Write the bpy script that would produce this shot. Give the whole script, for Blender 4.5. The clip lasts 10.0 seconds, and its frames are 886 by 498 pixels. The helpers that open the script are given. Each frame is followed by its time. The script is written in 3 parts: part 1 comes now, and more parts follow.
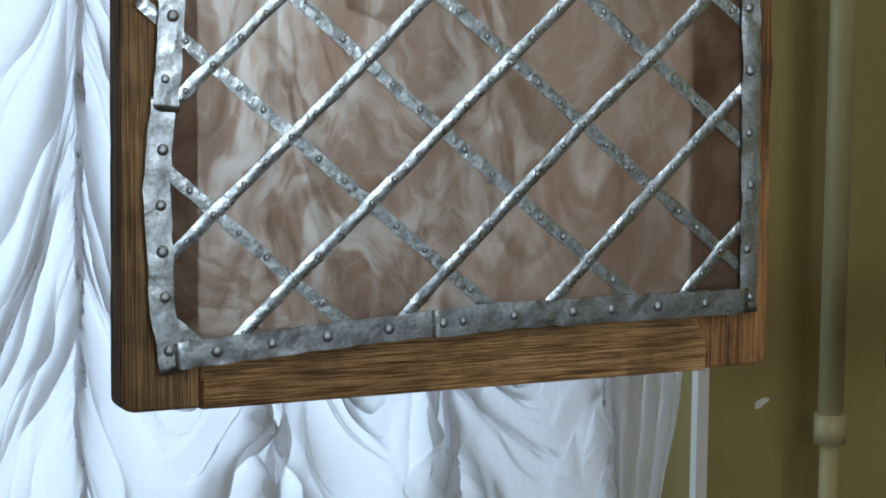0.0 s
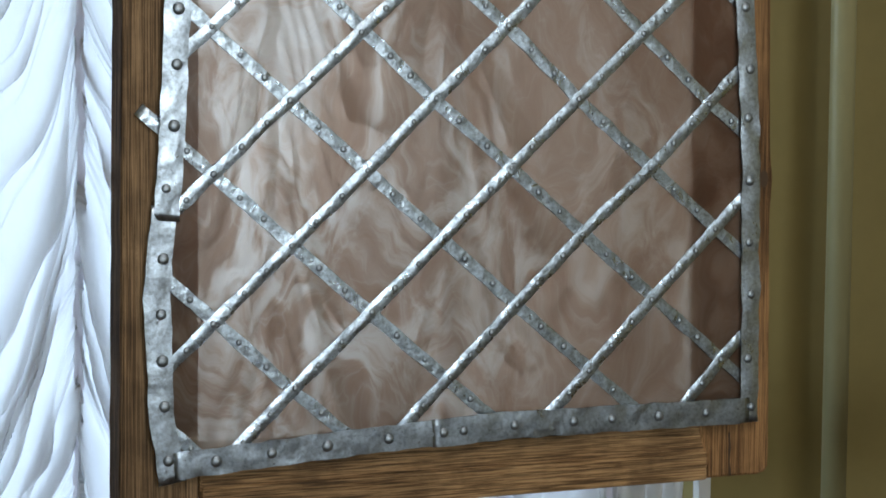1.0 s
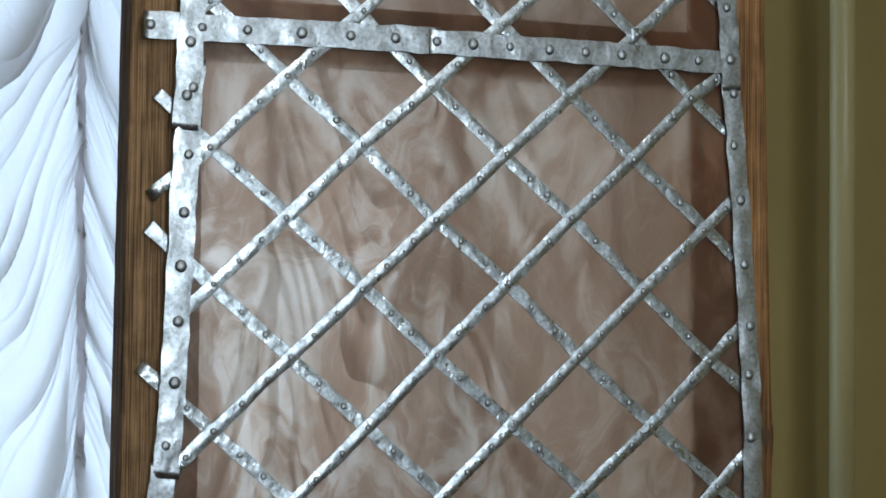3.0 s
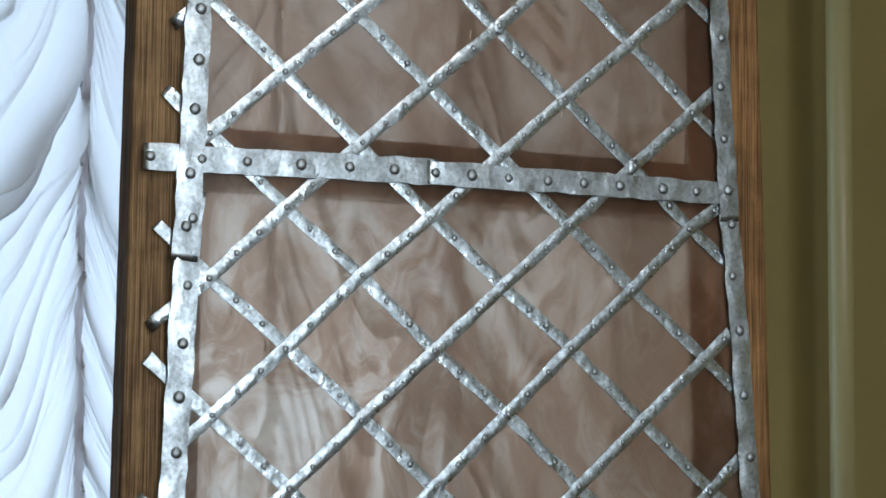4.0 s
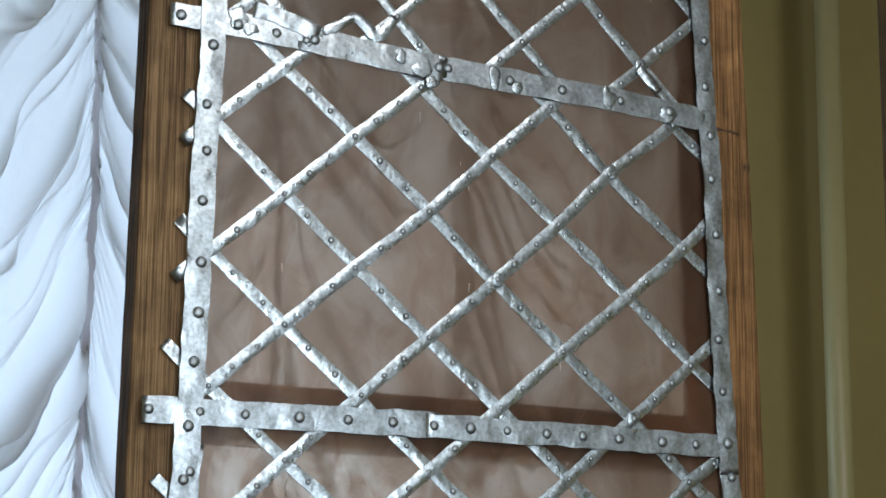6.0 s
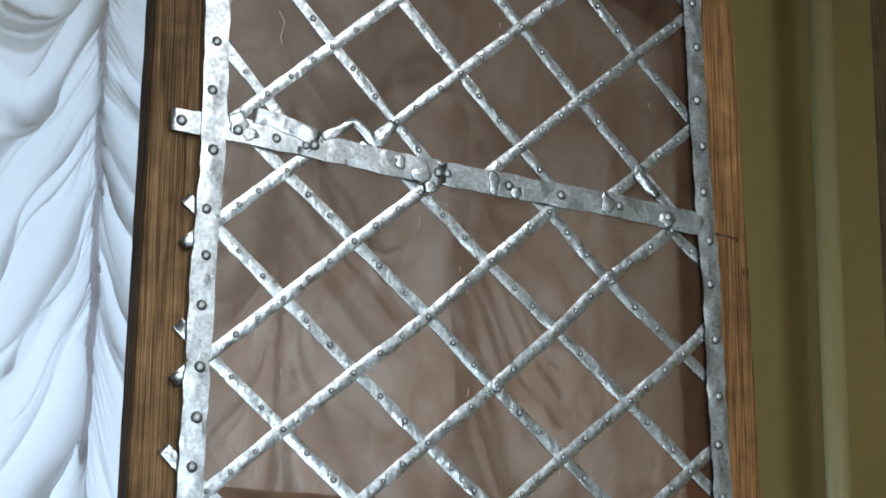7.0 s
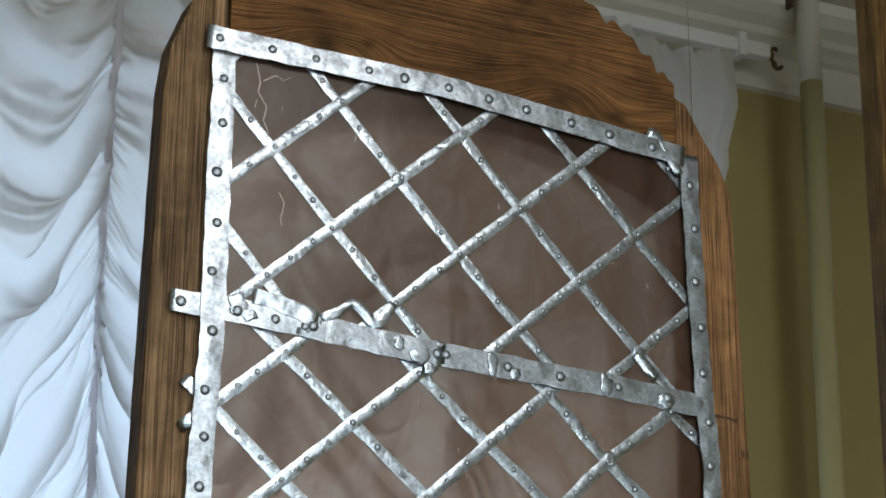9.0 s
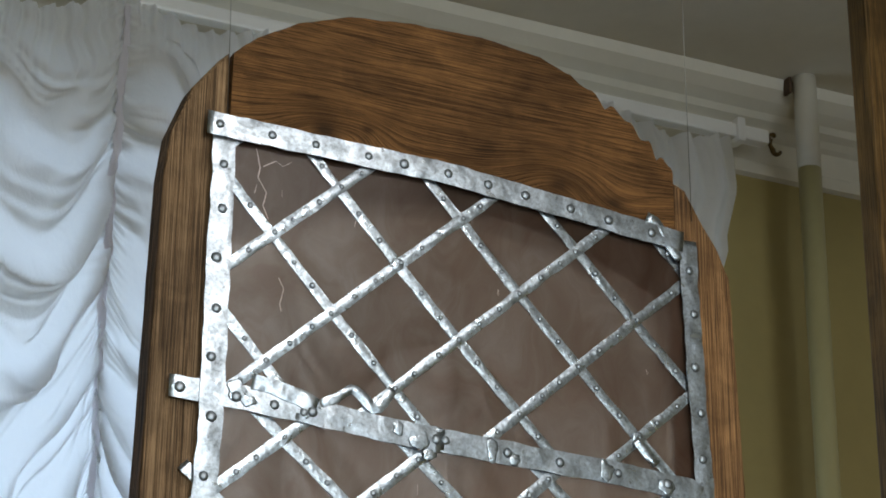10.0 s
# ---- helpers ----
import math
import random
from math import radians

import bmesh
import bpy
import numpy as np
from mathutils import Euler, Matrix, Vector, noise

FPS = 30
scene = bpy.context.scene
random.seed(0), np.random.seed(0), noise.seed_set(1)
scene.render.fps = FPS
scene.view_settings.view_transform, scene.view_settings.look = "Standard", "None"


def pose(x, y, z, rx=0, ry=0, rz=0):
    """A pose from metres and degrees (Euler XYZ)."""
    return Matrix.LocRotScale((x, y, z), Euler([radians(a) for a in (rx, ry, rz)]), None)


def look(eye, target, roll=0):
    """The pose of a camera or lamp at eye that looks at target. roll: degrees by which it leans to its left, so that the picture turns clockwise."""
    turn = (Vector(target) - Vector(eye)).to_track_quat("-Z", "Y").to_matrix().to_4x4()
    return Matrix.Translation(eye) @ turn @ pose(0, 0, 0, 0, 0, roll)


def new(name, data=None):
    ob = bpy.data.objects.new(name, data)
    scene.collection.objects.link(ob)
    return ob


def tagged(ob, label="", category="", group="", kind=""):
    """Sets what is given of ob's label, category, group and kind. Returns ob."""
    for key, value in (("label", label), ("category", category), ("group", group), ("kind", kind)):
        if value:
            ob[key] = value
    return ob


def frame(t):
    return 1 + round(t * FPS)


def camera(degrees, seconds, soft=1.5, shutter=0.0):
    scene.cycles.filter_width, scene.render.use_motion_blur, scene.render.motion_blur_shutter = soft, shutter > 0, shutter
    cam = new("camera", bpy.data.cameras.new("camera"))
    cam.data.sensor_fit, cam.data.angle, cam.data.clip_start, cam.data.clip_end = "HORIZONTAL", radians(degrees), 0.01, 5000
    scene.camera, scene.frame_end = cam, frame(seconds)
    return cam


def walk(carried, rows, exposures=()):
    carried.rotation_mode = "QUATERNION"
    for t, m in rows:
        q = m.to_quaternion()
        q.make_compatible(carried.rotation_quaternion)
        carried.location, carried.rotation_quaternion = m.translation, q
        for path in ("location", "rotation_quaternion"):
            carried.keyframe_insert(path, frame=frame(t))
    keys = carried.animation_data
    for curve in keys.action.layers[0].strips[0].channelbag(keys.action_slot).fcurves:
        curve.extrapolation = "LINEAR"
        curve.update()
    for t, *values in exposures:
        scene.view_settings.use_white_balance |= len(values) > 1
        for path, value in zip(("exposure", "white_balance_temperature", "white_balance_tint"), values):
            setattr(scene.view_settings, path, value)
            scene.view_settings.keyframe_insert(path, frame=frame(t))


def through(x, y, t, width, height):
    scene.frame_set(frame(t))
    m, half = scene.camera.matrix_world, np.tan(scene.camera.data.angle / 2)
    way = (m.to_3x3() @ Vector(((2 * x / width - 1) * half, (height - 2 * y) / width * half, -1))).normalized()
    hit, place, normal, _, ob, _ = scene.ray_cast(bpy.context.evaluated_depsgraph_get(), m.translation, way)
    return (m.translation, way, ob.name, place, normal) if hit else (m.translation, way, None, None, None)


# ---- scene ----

# The camera stands on a tripod and tilts slowly upwards.
EYE = 1.55
YAW = -25.016
cam = camera(22.86, 10.0, soft=1.8)
ROWS = [
    (0.0, -7.13, -0.10, 0.51), (0.5, -5.845, -0.09, 0.52), (1.0, -4.273, -0.07, 0.525), (1.5, -2.655, -0.05, 0.53),
    (2.0, -0.835, -0.03, 0.53), (2.5, 0.752, -0.01, 0.52), (2.7, 1.421, 0.0, 0.51), (3.8, 5.17, 0.0, 0.48),
    (4.0, 5.854, 0.005, 0.45), (4.5, 7.44, 0.005, 0.43), (5.0, 9.237, 0.02, 0.42), (5.5, 10.918, 0.02, 0.43),
    (5.7, 11.538, 0.02, 0.44), (6.8, 14.715, 0.02, 0.49), (7.0, 15.197, 0.02, 0.50), (7.5, 16.343, 0.03, 0.52),
    (8.0, 17.556, 0.03, 0.54), (8.5, 18.68, 0.03, 0.55), (9.0, 19.93, 0.035, 0.56), (9.5, 21.115, 0.04, 0.565),
    (10.0, 22.165, 0.04, 0.57),
]
EXPOSURES = [(0.0, -0.10), (0.8, -0.04), (1.6, 0.04), (2.5, -0.06), (4.0, -0.10), (7.0, -0.03), (10.0, 0.0)]
walk(cam, [(t, pose(0, 0, EYE, 90 + p, 0, YAW + y) @ pose(0, 0, 0, 0, 0, r)) for t, p, y, r in ROWS], EXPOSURES)

# ---- light ----
world = bpy.data.worlds.new("sky")
scene.world = world
world.use_nodes = True
wn = world.node_tree.nodes
sky = wn.new("ShaderNodeTexSky")
sky.sky_type, sky.sun_disc, sky.sun_elevation, sky.sun_rotation = "NISHITA", False, radians(40), radians(200)
wn["Background"].inputs[1].default_value = 0.1
world.node_tree.links.new(sky.outputs[0], wn["Background"].inputs[0])


def area(name, m, width, height, watts, colour):
    lamp = bpy.data.lights.new(name, "AREA")
    lamp.shape, lamp.size, lamp.size_y, lamp.energy, lamp.color = "RECTANGLE", width, height, watts, colour
    ob = new(name, lamp)
    ob.matrix_world = m
    return ob


WALL, CURTAIN, PANEL = 2.5, 2.42, 1.8     # distances of the window wall, the curtain and the hung window from the eye
CEIL = EYE + 1.46
BACK, LEFT, RIGHT = -3.6, -2.6, 4.2
WIN = (-0.35, 1.556, 0.62, EYE + 1.09)     # the window behind the curtain: x from, to; z from, to
area("window_daylight", look((0.45, WALL + 0.42, 1.50), (0.45, 0, 1.50)), 1.6, 1.85, 31, (0.57, 0.76, 1.0))
BACKWIN = ((-1.6, -0.2), (0.9, 2.3))       # two unseen windows added in the wall behind the camera, as front light
for x0, x1 in BACKWIN:
    area("window_daylight", look(((x0 + x1) / 2, BACK - 0.05, 2.05), ((x0 + x1) / 2, 0, 2.05)), x1 - x0, 1.5, 47, (0.84, 0.94, 1.0))
LAMP = (0.93, -0.1)                          # an unseen ceiling light, added to brighten the upper tin
area("added_ceiling_glow", look((LAMP[0], LAMP[1], CEIL - 0.075), (LAMP[0], LAMP[1], 0)), 0.58, 1.9, 20, (1.0, 0.95, 0.90))

# ---- materials ----


class Nodes:
    """A node material under construction."""

    def __init__(self, name):
        self.m = bpy.data.materials.new(name)
        self.m.use_nodes = True
        self.t = self.m.node_tree
        self.t.nodes.clear()
        self.out = self.t.nodes.new("ShaderNodeOutputMaterial")

    def n(self, kind, **values):
        node = self.t.nodes.new("ShaderNode" + kind)
        for key, value in values.items():
            setattr(node, key, value)
        return node

    def put(self, node, name, value):
        socket = node.inputs[name]
        if isinstance(value, bpy.types.NodeSocket):
            self.t.links.new(value, socket)
        else:
            socket.default_value = value
        return node

    def coords(self, scale=(1, 1, 1), offset=None):
        c = self.n("TexCoord").outputs["Object"]
        mp = self.n("Mapping")
        self.put(mp, "Vector", c)
        self.put(mp, "Scale", scale)
        if offset is not None:
            self.put(mp, "Location", offset)
        return mp.outputs[0]

    def noise(self, vec, scale, detail=4, rough=0.5, distort=0.0):
        k = self.n("TexNoise")
        self.put(k, "Vector", vec)
        for a, b in (("Scale", scale), ("Detail", detail), ("Roughness", rough), ("Distortion", distort)):
            self.put(k, a, b)
        return k

    def ramp(self, fac, stops):
        r = self.n("ValToRGB")
        self.put(r, "Fac", fac)
        e = r.color_ramp.elements
        while len(e) < len(stops):
            e.new(0.5)
        for el, (p, c) in zip(e, stops):
            el.position = p
            el.color = (*c, 1) if isinstance(c, tuple) else (c, c, c, 1)
        return r.outputs[0]

    def math(self, op, a, b=0.0, c=0.0):
        k = self.n("Math", operation=op)
        for i, v in enumerate((a, b, c)):
            if isinstance(v, bpy.types.NodeSocket):
                self.t.links.new(v, k.inputs[i])
            else:
                k.inputs[i].default_value = v
        return k.outputs[0]

    def mix(self, fac, a, b, mode="MIX"):
        k = self.n("Mix", data_type="RGBA", blend_type=mode)
        for i, v in ((0, fac), (6, a), (7, b)):
            if isinstance(v, bpy.types.NodeSocket):
                self.t.links.new(v, k.inputs[i])
            elif i:
                k.inputs[i].default_value = (*v, 1)
            else:
                k.inputs[i].default_value = v
        return k.outputs[2]

    def bump(self, height, strength, distance):
        b = self.n("Bump")
        for a, v in (("Height", height), ("Strength", strength), ("Distance", distance)):
            self.put(b, a, v)
        return b.outputs[0]

    def principled(self, **values):
        p = self.n("BsdfPrincipled")
        for key, value in values.items():
            name = key.replace("_", " ").title().replace("Ior", "IOR")
            if isinstance(value, tuple) and len(value) == 3:
                value = (*value, 1)
            self.put(p, name, value)
        return p.outputs[0]

    def done(self, shader):
        self.t.links.new(shader, self.out.inputs[0])
        return self.m


def wood(name, light, mid, dark, axis, rough=0.6, grain=1.0, knots=(), stretch=0.016):
    """Old wood whose grain runs along the axis (0: x, 2: z)."""
    w = Nodes(name)
    s = [1.0, 1.0, 1.0]
    s[axis] = stretch
    c = w.coords(tuple(s))
    raw = w.coords()
    swirl = w.noise(raw, 5.0, 2).outputs["Fac"]
    bend = []
    for kx, kz, size, lift in knots:
        far = w.n("VectorMath", operation="DISTANCE")
        w.t.links.new(w.coords((0.6, 0, 1)), far.inputs[0])
        far.inputs[1].default_value = (kx * 0.6, 0, kz)
        d = w.math("DIVIDE", far.outputs["Value"], size)
        bell = w.math("POWER", 2.718, w.math("MULTIPLY", w.math("MULTIPLY", d, d), -1.0))
        bend.append((bell, lift, d))
    if bend:
        add = w.n("VectorMath", operation="ADD")
        w.t.links.new(c, add.inputs[0])
        push = w.n("CombineXYZ")
        total = w.math("MULTIPLY", w.math("SUBTRACT", w.noise(w.coords((0.4, 1, 1)), 6.0, 2, 0.5).outputs["Fac"], 0.5), 0.007)
        for bell, lift, d in bend:
            total = w.math("ADD", total, w.math("MULTIPLY", bell, lift))
        w.put(push, "Z", total)
        w.t.links.new(push.outputs[0], add.inputs[1])
        c = add.outputs[0]
    coarse = w.noise(c, 60 * grain, 3, 0.6, 0.3).outputs["Fac"]
    fine = w.noise(c, 330 * grain, 5, 0.7).outputs["Fac"]
    lines = w.noise(c, 620 * grain, 2, 0.5).outputs["Fac"]
    g = w.math("ADD", w.math("MULTIPLY", coarse, 0.18), w.math("ADD", w.math("MULTIPLY", fine, 0.40), w.math("MULTIPLY", lines, 0.42)))
    base = w.ramp(g, [(0.43, dark), (0.49, mid), (0.55, light)])
    for bell, lift, d in bend:
        base = w.mix(w.ramp(d, [(0.08, 0.85), (0.34, 0.15), (0.60, 0.0)]), base, tuple(v * 0.7 for v in dark))
    stain = w.ramp(swirl, [(0.35, 0.62), (0.65, 1.1)])
    col = w.mix(1.0, base, stain, "MULTIPLY")
    col = w.mix(1.0, col, w.ramp(w.noise(raw, 26.0, 4, 0.6, 0.5).outputs["Fac"], [(0.35, 0.72), (0.62, 1.12)]), "MULTIPLY")
    pores = w.ramp(w.noise(c, 430 * grain, 2, 0.6).outputs["Fac"], [(0.41, 0.32), (0.50, 1.0)])
    col = w.mix(0.55 if knots else 0.75, col, pores, "MULTIPLY")
    cracks = w.ramp(w.noise(c, 170 * grain, 2, 0.5).outputs["Fac"], [(0.26, 0.12), (0.30, 1.0)])
    col = w.mix(0.45 if knots else 1.0, col, cracks, "MULTIPLY")
    h = w.math("ADD", w.math("MULTIPLY", g, 0.7), w.math("MULTIPLY", cracks, 0.5))
    return w.done(w.principled(base_color=col, roughness=w.ramp(fine, [(0.3, rough + 0.15), (0.7, rough - 0.1)]),
                               specular_ior_level=0.22, normal=w.bump(h, 0.9, 0.0016)))


def tin(name, tone, rough, crinkle=60, relief=0.3, patches=55, dull=0.5):
    """Old tinned sheet iron, hammered and spotted."""
    w = Nodes(name)
    c = w.coords()
    a = w.noise(c, patches, 4, 0.6, 0.6).outputs["Fac"]
    b = w.noise(c, 240, 4, 0.62, 0.4).outputs["Fac"]
    rnd = w.n("ObjectInfo").outputs["Random"]
    base = w.ramp(w.math("ADD", w.math("MULTIPLY", a, 0.40), w.math("MULTIPLY", b, 0.60)),
                  [(0.37, tuple(t * dull for t in tone)), (0.48, tuple(t * (0.5 + 0.5 * dull) for t in tone)), (0.60, tone)])
    base = w.mix(1.0, base, w.ramp(rnd, [(0.0, 0.84), (1.0, 1.04)]), "MULTIPLY")
    spots = w.ramp(w.noise(c, 170, 3, 0.6).outputs["Fac"], [(0.26, (0.30, 0.26, 0.22)), (0.36, (1.0, 1.0, 1.0))])
    base = w.mix(0.7, base, spots, "MULTIPLY")
    r = w.ramp(a, [(0.25, rough + 0.16), (0.7, rough - 0.05)])
    h = w.math("ADD", w.noise(c, crinkle, 3, 0.5, 0.3).outputs["Fac"], w.math("MULTIPLY", b, 0.1))
    return w.done(w.principled(base_color=base, metallic=1.0, roughness=r, normal=w.bump(h, relief, 0.004)))


def mica():
    """Brown mica, clear in places and clouded with pale swirls, most of all low down."""
    w = Nodes("brown mica")
    c = w.coords((1.0, 1.0, 0.62))
    warp = w.noise(c, 8.5, 3, 0.55)
    add = w.n("VectorMath", operation="MULTIPLY_ADD")
    w.t.links.new(warp.outputs["Color"], add.inputs[0])
    add.inputs[1].default_value = (0.16, 0.0, 0.16)
    w.t.links.new(c, add.inputs[2])
    cloud = w.noise(add.outputs[0], 13.0, 10, 0.66, 1.1).outputs["Fac"]
    veins = w.noise(add.outputs[0], 21.0, 3, 0.5, 0.9).outputs["Fac"]
    vein = w.ramp(w.math("ABSOLUTE", w.math("SUBTRACT", veins, 0.5)), [(0.0, 1.0), (0.012, 0.35), (0.05, 0.0)])
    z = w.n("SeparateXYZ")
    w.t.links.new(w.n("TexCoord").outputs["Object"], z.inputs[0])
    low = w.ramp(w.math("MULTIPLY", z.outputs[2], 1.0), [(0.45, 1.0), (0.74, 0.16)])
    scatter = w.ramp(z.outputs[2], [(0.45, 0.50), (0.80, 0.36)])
    patch = w.ramp(cloud, [(0.49, 0.0), (0.535, 0.5), (0.60, 1.0)])
    calm = w.ramp(w.math("ADD", w.math("ADD", z.outputs[0], 0.4), w.math("MULTIPLY", w.noise(c, 4.0, 2).outputs["Fac"], 0.3)), [(0.42, 0.88), (0.66, 0.38)])
    milk = w.math("MULTIPLY", w.math("MULTIPLY", w.math("ADD", patch, w.math("MULTIPLY", vein, 0.65)), low), calm)
    rnd = w.n("ObjectInfo").outputs["Random"]
    fog = w.math("ADD", w.math("MULTIPLY", w.ramp(cloud, [(0.38, 0.0), (0.62, 1.0)]), 0.34), w.math("MULTIPLY", milk, 0.66))
    clear = w.mix(fog, (0.745, 0.595, 0.49), (1.0, 0.94, 0.885))
    # light painted into the tint: brightest at mid height, darker below and above
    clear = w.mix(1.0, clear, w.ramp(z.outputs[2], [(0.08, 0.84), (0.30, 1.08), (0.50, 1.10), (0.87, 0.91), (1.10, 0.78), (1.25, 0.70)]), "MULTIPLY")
    clear = w.mix(1.0, clear, w.ramp(rnd, [(0.0, 0.88), (1.0, 1.08)]), "MULTIPLY")
    tr = w.n("BsdfTransparent")
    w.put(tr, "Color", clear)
    body = w.n("BsdfDiffuse")
    w.put(body, "Color", w.mix(fog, (0.20, 0.140, 0.100), (0.68, 0.59, 0.50)))
    glow = w.n("BsdfTranslucent")
    w.put(glow, "Color", w.mix(fog, (0.66, 0.495, 0.385), (0.99, 0.92, 0.82)))
    half = w.n("MixShader")
    w.put(half, 0, 0.78)
    w.t.links.new(body.outputs[0], half.inputs[1])
    w.t.links.new(glow.outputs[0], half.inputs[2])
    mixed = w.n("MixShader")
    w.put(mixed, 0, w.math("SUBTRACT", scatter, w.math("MULTIPLY", milk, 0.08)))
    w.t.links.new(tr.outputs[0], mixed.inputs[1])
    w.t.links.new(half.outputs[0], mixed.inputs[2])
    gl = w.n("BsdfGlossy")
    w.put(gl, "Roughness", 0.24)
    ripple = w.noise(w.coords(), 26, 3, 0.55, 0.8).outputs["Fac"]
    w.put(gl, "Normal", w.bump(ripple, 0.16, 0.004))
    fr = w.n("Fresnel")
    w.put(fr, "IOR", 1.38)
    last = w.n("MixShader")
    w.t.links.new(fr.outputs[0], last.inputs[0])
    w.t.links.new(mixed.outputs[0], last.inputs[1])
    w.t.links.new(gl.outputs[0], last.inputs[2])
    return w.done(last.outputs[0])


def silk(name, colour, through):
    w = Nodes(name)
    fine = w.noise(w.coords((1, 1, 0.15)), 900, 2).outputs["Fac"]
    crease = w.noise(w.coords((1, 1, 0.55)), 24, 4, 0.55, 0.9).outputs["Fac"]
    wrinkle = w.noise(w.coords((1, 1, 0.4)), 75, 3, 0.5, 0.6).outputs["Fac"]
    nm = w.bump(w.math("ADD", w.math("ADD", crease, w.math("MULTIPLY", wrinkle, 0.25)), w.math("MULTIPLY", fine, 0.02)), 0.6, 0.010)
    d = w.principled(base_color=colour, roughness=0.30, specular_ior_level=0.6, sheen_weight=0.15, normal=nm)
    t = w.n("BsdfTranslucent")
    w.put(t, "Color", (*colour, 1))
    k = w.n("MixShader")
    w.put(k, 0, through)
    w.t.links.new(d, k.inputs[1])
    w.t.links.new(t.outputs[0], k.inputs[2])
    return w.done(k.outputs[0])


def paint(name, colour, rough=0.6, vary=0.12, bumps=0.25):
    w = Nodes(name)
    c = w.coords()
    a = w.noise(c, 2.2, 4, 0.6).outputs["Fac"]
    b = w.noise(c, 45, 4, 0.6).outputs["Fac"]
    k = w.ramp(w.math("ADD", w.math("MULTIPLY", a, 0.75), w.math("MULTIPLY", b, 0.25)), [(0.3, 1 - vary), (0.7, 1 + vary)])
    return w.done(w.principled(base_color=w.mix(1.0, colour, k, "MULTIPLY"), roughness=rough, normal=w.bump(b, bumps, 0.002)))


def plain(name, colour, rough=0.5, metal=0.0):
    w = Nodes(name)
    b = w.noise(w.coords(), 60, 3).outputs["Fac"]
    col = w.mix(1.0, colour, w.ramp(b, [(0.3, 0.85), (0.7, 1.1)]), "MULTIPLY")
    return w.done(w.principled(base_color=col, roughness=rough, metallic=metal))


STILE = wood("old oak upright", (0.43, 0.275, 0.145), (0.285, 0.172, 0.085), (0.135, 0.080, 0.040), 2, grain=2.6, stretch=0.008)
STILE_RED = wood("reddish oak upright", (0.44, 0.240, 0.100), (0.29, 0.150, 0.060), (0.14, 0.070, 0.029), 2, grain=2.6, stretch=0.008)
KNOT = plain("dark knot wood", (0.075, 0.042, 0.020), 0.75)
CRACK = plain("pale crack", (0.80, 0.68, 0.60), 0.4)
# the stiles' oak again, darkened to put shade into their side faces
SIDE_SHADE = wood("shaded oak side", (0.23, 0.13, 0.06), (0.15, 0.083, 0.038), (0.07, 0.038, 0.017), 2, 0.85)
RAIL = wood("old oak across", (0.54, 0.33, 0.155), (0.37, 0.212, 0.094), (0.17, 0.095, 0.042), 0, grain=1.8, stretch=0.02)
BOARD = wood("old arched board", (0.345, 0.166, 0.055), (0.22, 0.104, 0.034), (0.10, 0.047, 0.016), 0,
             knots=((-0.157, 1.290, 0.030, -0.030), (-0.112, 1.300, 0.018, -0.012), (0.101, 1.283, 0.034, -0.030), (0.165, 1.275, 0.03, 0.016)), grain=2.5, rough=0.7, stretch=0.013)
OAK = wood("varnished wood", (0.225, 0.130, 0.042), (0.175, 0.098, 0.030), (0.12, 0.065, 0.020), 2, 0.5, 1.6)
TIN = tin("tinned strap", (0.66, 0.75, 0.84), 0.31, 48, 0.28, 45, 0.50)
TIN_LATTICE = tin("tinned lattice", (0.72, 0.83, 0.93), 0.28, 110, 0.22, 70, 0.42)
RIVET = tin("rivet", (0.50, 0.57, 0.63), 0.42)
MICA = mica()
SILK = silk("white satin", (0.86, 0.86, 0.86), 0.57)
TAPE = silk("gathering tape", (0.74, 0.70, 0.73), 0.45)
OLIVE = paint("olive wall paint", (0.325, 0.258, 0.096))
CREAM = paint("white moulding paint", (0.63, 0.595, 0.50), 0.5, 0.08)
CEILING = paint("ceiling whitewash", (0.66, 0.61, 0.50), 0.7, 0.08)
PIPE_PAINT = paint("olive pipe paint", (0.43, 0.39, 0.20), 0.35, 0.08, 0.1)
WHITE = paint("white gloss paint", (0.78, 0.77, 0.74), 0.35, 0.06, 0.1)
BLOCKER = paint("white blocker paint", (0.74, 0.78, 0.82), 0.6, 0.05)
BRASS = plain("dark brass", (0.16, 0.11, 0.05), 0.45, 1.0)
WIRE = plain("steel wire", (0.35, 0.33, 0.30), 0.35, 1.0)
PARQUET = wood("parquet", (0.16, 0.085, 0.04), (0.11, 0.06, 0.027), (0.06, 0.03, 0.015), 0, 0.4, 0.4)

# ---- building helpers ----


def thing(name, at, label, category, group="", kind=""):
    """An Empty at the base of a thing."""
    ob = new(name)
    ob.empty_display_size = 0.05
    ob.location = at
    return tagged(ob, label, category, group, kind)


def base_of(ob):
    return Vector(ob.location) if ob.parent is None else base_of(ob.parent) + Vector(ob.location)


def part(name, bm, material, parent=None, label="", smooth=True):
    """Links a bmesh, made in world metres, as one mesh under its thing."""
    me = bpy.data.meshes.new(name)
    if parent is not None:
        bmesh.ops.translate(bm, verts=bm.verts, vec=-base_of(parent))
    bm.normal_update()
    bm.to_mesh(me)
    bm.free()
    me.materials.append(material)
    if smooth:
        me.polygons.foreach_set("use_smooth", [True] * len(me.polygons))
    ob = new(name, me)
    if parent is not None:
        ob.parent = parent
    if label:
        tagged(ob, label)
    return ob


